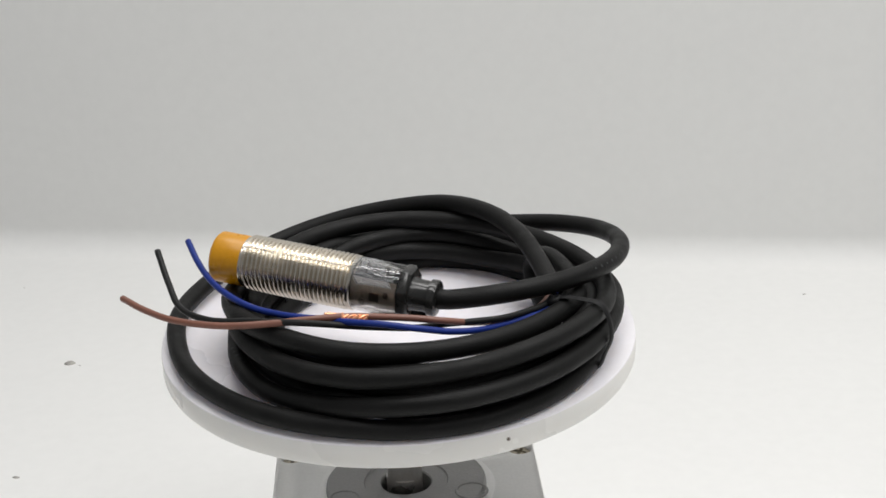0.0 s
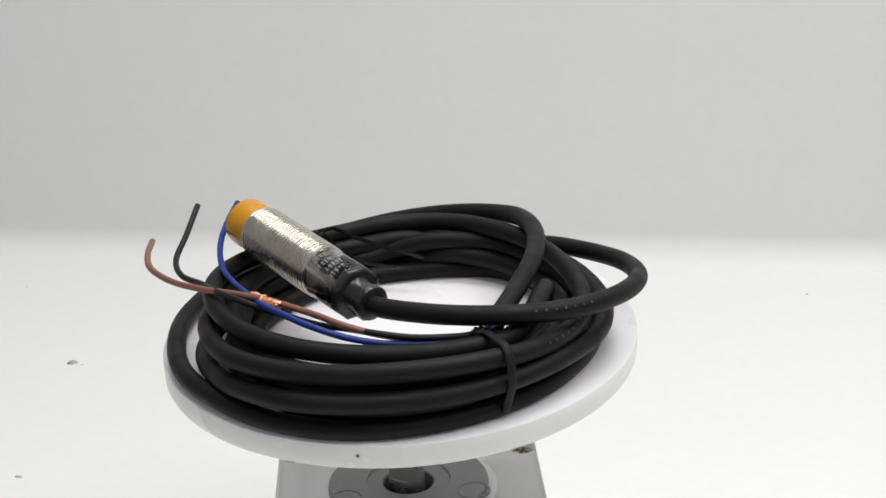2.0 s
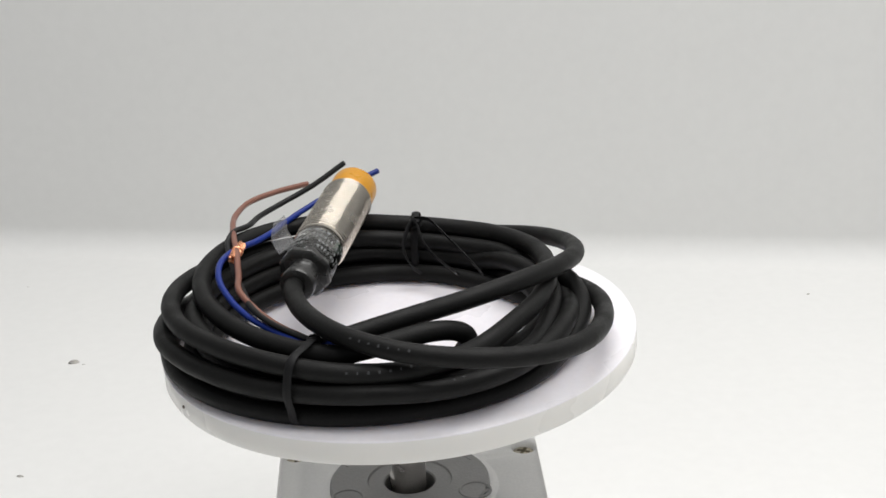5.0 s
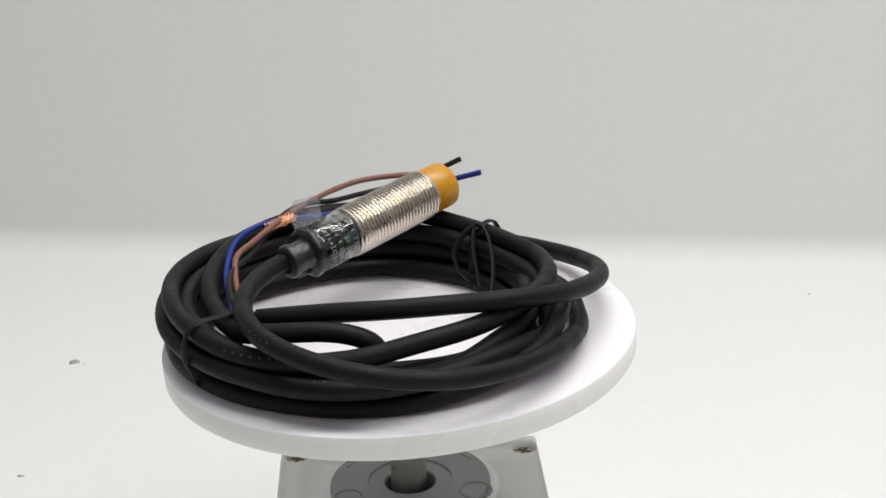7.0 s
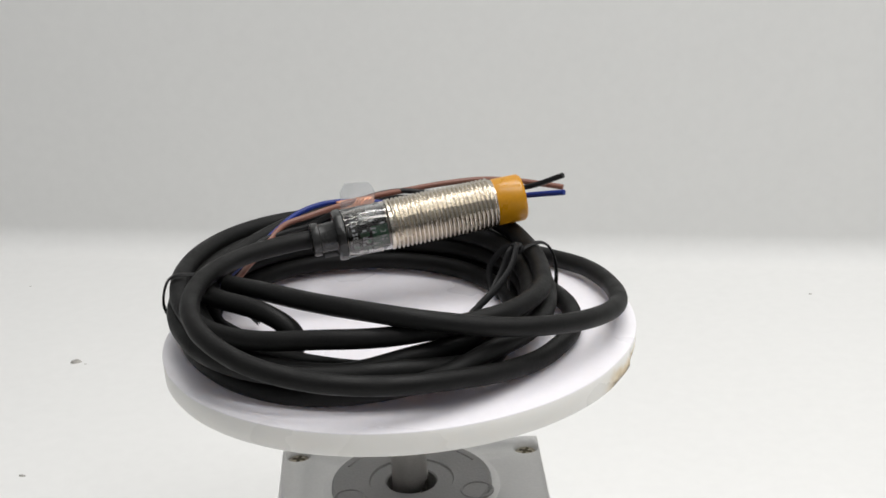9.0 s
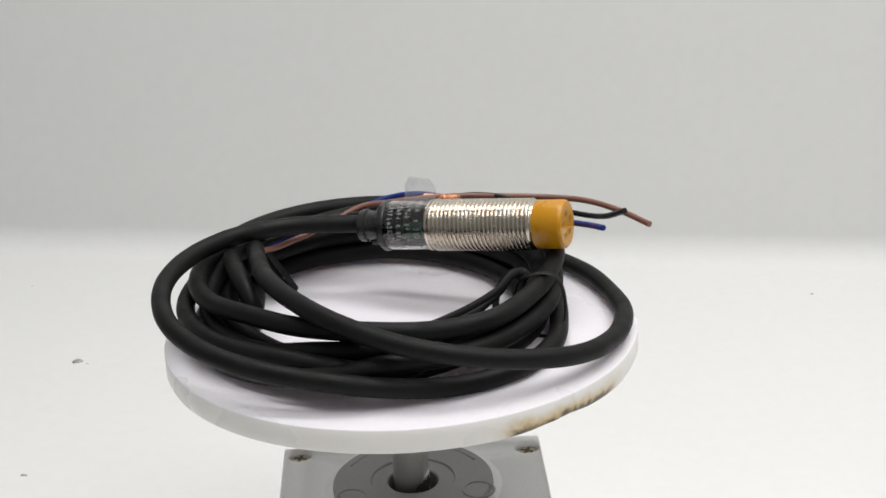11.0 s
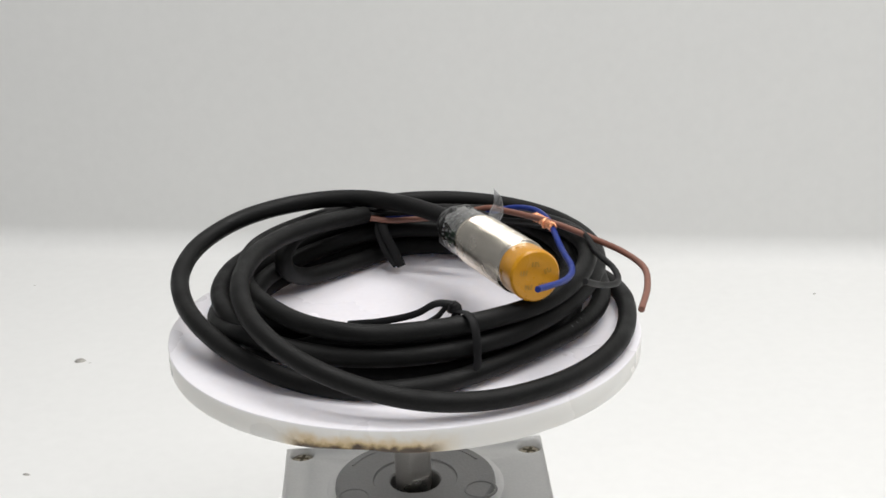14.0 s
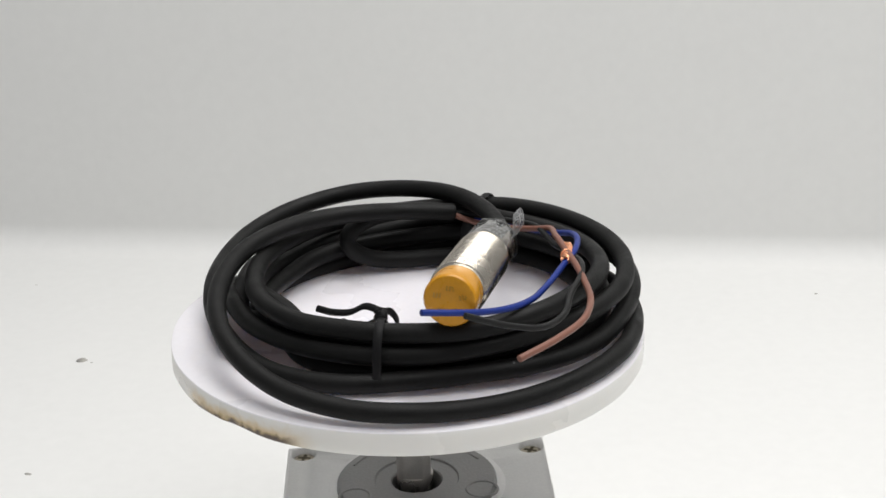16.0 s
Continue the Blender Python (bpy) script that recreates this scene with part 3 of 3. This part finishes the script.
    lathe(bm, [(0, 52.7 * U), (6.9 * U, 52.7 * U), (7.45 * U, 53.2 * U), (7.45 * U, 54.9 * U), (6.7 * U, 55.5 * U), (0, 55.5 * U)], m @ pose(0, 0, 0, 0, 0, 22.5), 8)
    bmesh.ops.bevel(bm, geom=list(bm.edges), offset=0.15 * U, segments=1, affect="EDGES")
    relief = part("strain_relief", bm, RELIEF, s, "dark smoky strain relief collar", crease=30)
    bm = bmesh.new()
    lathe(bm, [(2.4 * U, 55.0 * U), (4.8 * U, 55.3 * U), (4.25 * U, 56.0 * U), (4.15 * U, 59.9 * U), (4.75 * U, 60.2 * U), (4.8 * U, 61.7 * U), (4.5 * U, 62.2 * U), (3.2 * U, 62.6 * U), (2.4 * U, 62.6 * U)], m, 40)
    part("neck", bm, RELIEF, relief)
    bm = bmesh.new()
    box(bm, 2.4 * U, 2.0 * U, 4.4 * U, m @ pose(0, -4.8 * U, 57.4 * U), 0.4 * U)
    part("tab", bm, RELIEF, relief)
    # cable
    route = FREE_END + SECOND_TURN + THIRD_TURN + FOLD + INNER_TURN + MIDDLE_TURN + SENSOR_END
    path = polar_path(route, 7)
    bm = bmesh.new()
    sweep(bm, path, 2.6 * U, sides=18, taper=lambda f: 1 + 0.014 * noise.noise(Vector((f * 210, 0.3, 0))))
    cable = part("cable", bm, BLACK_PVC, s, "matt black round cable in loose coils")
    fr = frames_along(path)
    arc = [0.0]
    for a, b in zip(path, path[1:]):
        arc.append(arc[-1] + (b - a).length / U)

    def printing(bm, start, end, face):
        """Small worn bars along the cable between two lengths, on the side that faces the given direction."""
        face = Vector(face).normalized()
        at = start
        while at < end:
            w = rng.uniform(0.25, 0.65)
            i = min(range(len(arc)), key=lambda k: abs(arc[k] - at))
            p, t, _, _ = fr[i]
            n = (face - t * t.dot(face)).normalized()
            side = t.cross(n)
            if rng.random() < 0.8:
                hgt = rng.uniform(0.14, 0.42)
                vs = []
                for du, dv in ((-w / 2, -hgt), (w / 2, -hgt), (w / 2, hgt), (-w / 2, hgt)):
                    radial = (n * math.cos(dv / 2.6) + side * math.sin(dv / 2.6)) * 2.64 * U
                    vs.append(bm.verts.new(p + t * du * U + radial))
                bm.faces.new(vs)
            at += w + rng.uniform(0.15, 0.4)

    total = arc[-1]
    for start, end, face in ((total - 62, total - 46, (0.35, -0.75, 0.55)), (682, 697, (0.40, -0.85, 0.35)), (total - 432, total - 428, (0.30, -0.85, 0.40)), (total - 275, total - 262, (-0.3, 0.9, 0.3))):
        bm = bmesh.new()
        printing(bm, start, end, face)
        part("printing", bm, PRINT, cable, "worn pale printing that cannot be read")
    # cores
    for name, rows, mat, r, words in (("brown_wire", BROWN_WIRE, BROWN, 0.88, "brown insulated core"), ("blue_wire", BLUE_WIRE, BLUE, 0.86, "blue insulated core"), ("black_wire", BLACK_WIRE_ROUTE, BLACK_WIRE, 0.84, "black insulated core")):
        bm = bmesh.new()
        end = FREE_END[0]
        sweep(bm, polar_path(tuple(rows) + ((end[0] + 3.0, end[1] + rng.uniform(-0.8, 0.8), end[2] + rng.uniform(-0.6, 0.6)),), 6), r * U, sides=10)
        part(name, bm, mat, s, words)
    # bare copper twist where the cores are stripped
    bm = bmesh.new()
    for k in range(5):
        rows = []
        for a in np.linspace(247, 261, 12):
            ph = 2 * math.pi * (k / 5 + (a - 247) / 9)
            rows.append((a, 44.6 + 1.05 * math.cos(ph), 21.9 + 0.95 * math.sin(ph)))
        sweep(bm, polar_path(rows, 3), 0.42 * U, sides=6)
    rows = [(253 + 0.6 * math.cos(q), 44.5 + 1.35 * math.cos(q), 21.8 + 1.25 * math.sin(q)) for q in np.linspace(0, 7.5, 14)]
    sweep(bm, polar_path(rows, 3), 0.4 * U, sides=6)
    part("copper_strands", bm, COPPER, s, "bright bare copper strands twisted together")
    # clear tape flag on the housing
    bm = bmesh.new()
    base = Vector((-6.0, -30.6, 24.4)) * U
    along = Vector((-math.sin(radians(61)), math.cos(radians(61)), 0))
    nrm = Vector((math.cos(radians(61)), math.sin(radians(61)), 0))
    nu, nv = 12, 14
    grid = []
    for i in range(nu + 1):
        row = []
        for j in range(nv + 1):
            u, v = 2 * i / nu - 1, j / nv
            w = 5.0 * (1 - 0.22 * max(0, v - 0.72) / 0.28 * abs(u) ** 2)
            zz = v * 8.4 - 0.9 * max(0, abs(u) - 0.55) ** 2 * 5 * max(0, v - 0.5) * 2
            lean = 1.9 * max(0.0, 0.4 - v) / 0.4 + 0.5 * (v - 0.4) ** 2 - 0.4 * u * u
            row.append(bm.verts.new(base + along * u * w * U + Vector((0, 0, zz * U)) + nrm * U * lean))
        grid.append(row)
    for i in range(nu):
        for j in range(nv):
            bm.faces.new((grid[i][j], grid[i + 1][j], grid[i + 1][j + 1], grid[i][j + 1]))
    flag = part("tape_flag", bm, TAPE, s, "clear tape flag standing beside the housing")
    sol = flag.modifiers.new("thickness", "SOLIDIFY")
    sol.thickness = 0.18 * U
    return s


SENSOR = sensor()


# ---- twist ties round the coil ----
def tie(label, angle, loop, tails, wide, face):
    t = empty("twist_tie", label, "twist tie", pose(0, 0, TOP), group="twist ties on the coil")
    a = radians(angle)
    out, tang = Vector((math.cos(a), math.sin(a), 0)), Vector((-math.sin(a), math.cos(a), 0))
    pts = [out * r * U + Vector((0, 0, z * U)) + tang * s * U for r, z, s in loop]
    bm = bmesh.new()
    sweep(bm, smooth_path(pts + pts[:1], 7)[:-1], 1.15 * U, 0.36 * U, 8, up=tang, closed=True)
    part("band", bm, TIE, t)
    bm = bmesh.new()
    knot = Vector(tails[0][0]) * U
    for k in range(4):
        turns = [knot + Vector(((0.8 + 0.25 * k) * math.cos(1.9 * q + 1.6 * k), (0.7 + 0.2 * k) * math.sin(1.9 * q + 1.6 * k), -2.2 + 0.45 * q)) * U for q in np.linspace(0, 5.0, 14)]
        sweep(bm, turns, 0.75 * U, 0.45 * U, 6)
    part("twisted_knot", bm, TIE, t)
    for tail in tails:
        bm = bmesh.new()
        sweep(bm, smooth_path([Vector(p) * U for p in tail], 7), wide * U, 0.32 * U, 8, up=face)
        part("tail", bm, TIE, t)
    return t


TIES = [
    tie("black plastic twist tie with two long tails", 163,
        [(35.4, 17.6, 0), (39.8, 18.6, 0.4), (43.2, 17.6, 0.5), (45.4, 13.5, 0.3), (45.8, 6.5, 0), (44, 1.2, -0.3), (35.6, 0.9, -0.4), (31.6, 6.5, -0.2), (32.6, 14.5, 0)],
        [[(-32.6, 10.4, 19.2), (-29.6, 14.0, 19.6), (-25.0, 17.6, 16.4), (-16.5, 21.6, 13.2), (-6.4, 25.0, 10.4)],
         [(-32.6, 10.4, 19.0), (-29.6, 10.6, 17.6), (-26.0, 12.0, 13.4), (-20.0, 15.4, 10.0), (-12.6, 19.0, 8.6)],
         [(-32.6, 10.0, 19.0), (-29.4, 7.4, 17.2), (-26.4, 5.6, 12.4), (-25.4, 7.6, 7.4), (-25.6, 10.4, 4.6)]], 0.95, (0.30, -0.36, 0.70)),
    tie("black plastic twist tie with a short stub", -33,
        [(48.8, 16.6, 0), (51.5, 18.1, 0.3), (56, 18.3, 0.6), (61.2, 18.1, 0.6), (63.9, 15.6, 0.4), (65.2, 9.6, 0.2), (63.4, 4.4, 0), (61.8, 0.6, -0.2), (58, -1.2, -0.3), (53.5, -0.9, -0.3), (50.5, 4.0, -0.4), (48.2, 11.5, -0.2)],
        [[(41.0, -27.0, 18.0), (39.4, -25.0, 15.5), (37.0, -24.0, 11.6), (34.0, -24.6, 6.6), (31.3, -25.2, 1.6)], [(41.0, -26.4, 17.5), (39.0, -23.4, 12.0), (35.6, -23.2, 6.0), (32.4, -24.4, 1.8)]], 1.35, (0.5, 0.85, 0.1)),
]


# ---- crumbs on the paper ----
def crumb(x, y, size, seed):
    r = random.Random(seed)
    bm = bmesh.new()
    bmesh.ops.create_icosphere(bm, subdivisions=2, radius=size)
    for v in bm.verts:
        k = 1 + 0.45 * noise.noise(v.co * 900 + Vector((seed, 0, 0)))
        v.co = Vector((v.co.x * 1.7 * k, v.co.y * 0.9 * k, v.co.z * 0.85 * k))
    ob = part("crumb", bm, CRUMB)
    ob.matrix_world = pose(x, y, size * 0.6, 0, 0, r.uniform(-25, 25))
    tagged(ob, "tiny grey-brown crumb lying on the white paper", "crumb", group="crumbs on the paper")


def fleck(x, z, size, seed):
    """A small raised speck on the back wall."""
    r = random.Random(seed)
    bm = bmesh.new()
    bmesh.ops.create_icosphere(bm, subdivisions=2, radius=size)
    for v in bm.verts:
        k = 1 + 0.4 * noise.noise(v.co * 700 + Vector((0, seed, 0)))
        v.co = Vector((v.co.x * r.uniform(0.9, 1.1) * k, v.co.y * 0.5, v.co.z * 1.6 * k))
    ob = part("fleck", bm, FLECK)
    ob.matrix_world = pose(0, 0, 0, 0, 0, -10.9) @ pose(x, BACK - 0.0002 + 0.0418 * max(0, z - BEND) + 0.0012 * math.sin(9 * x + 4 * z), z, 0, r.uniform(-40, 40), 0)
    tagged(ob, "faint grey fleck on the white back wall", "fleck", group="flecks on the wall")


for i, (x, z, size) in enumerate(((-74.7, 60.6, 0.55), (62.5, 25.8, 0.7), (41.1, 69.6, 0.4), (147.1, 72.5, 0.7), (-176.8, 41.5, 0.4), (145.9, 80.2, 0.35), (-62.7, 113.7, 0.45))):
    fleck(x * 0.952 * U, (z * 0.967 + 13) * U, size * U, i)

for i, (x, y, size) in enumerate(((-144.8, 236.4, 1.5), (-147.8, 135.1, 1.0), (191.3, 267.7, 0.7), (-183.8, 330.0, 0.6), (-98.9, 134.0, 0.45), (-140.5, 234.0, 0.6), (-151.0, 132.0, 0.5))):
    crumb(x * U, y * U, size * U, i)


# ---- what turns ----
def motions():
    walk(TABLE, spin_rows(TOP))
    walk(SENSOR, spin_rows(TOP))
    for t in TIES:
        walk(t, spin_rows(TOP))
    walk(SHAFT, spin_rows(TOP))


motions()
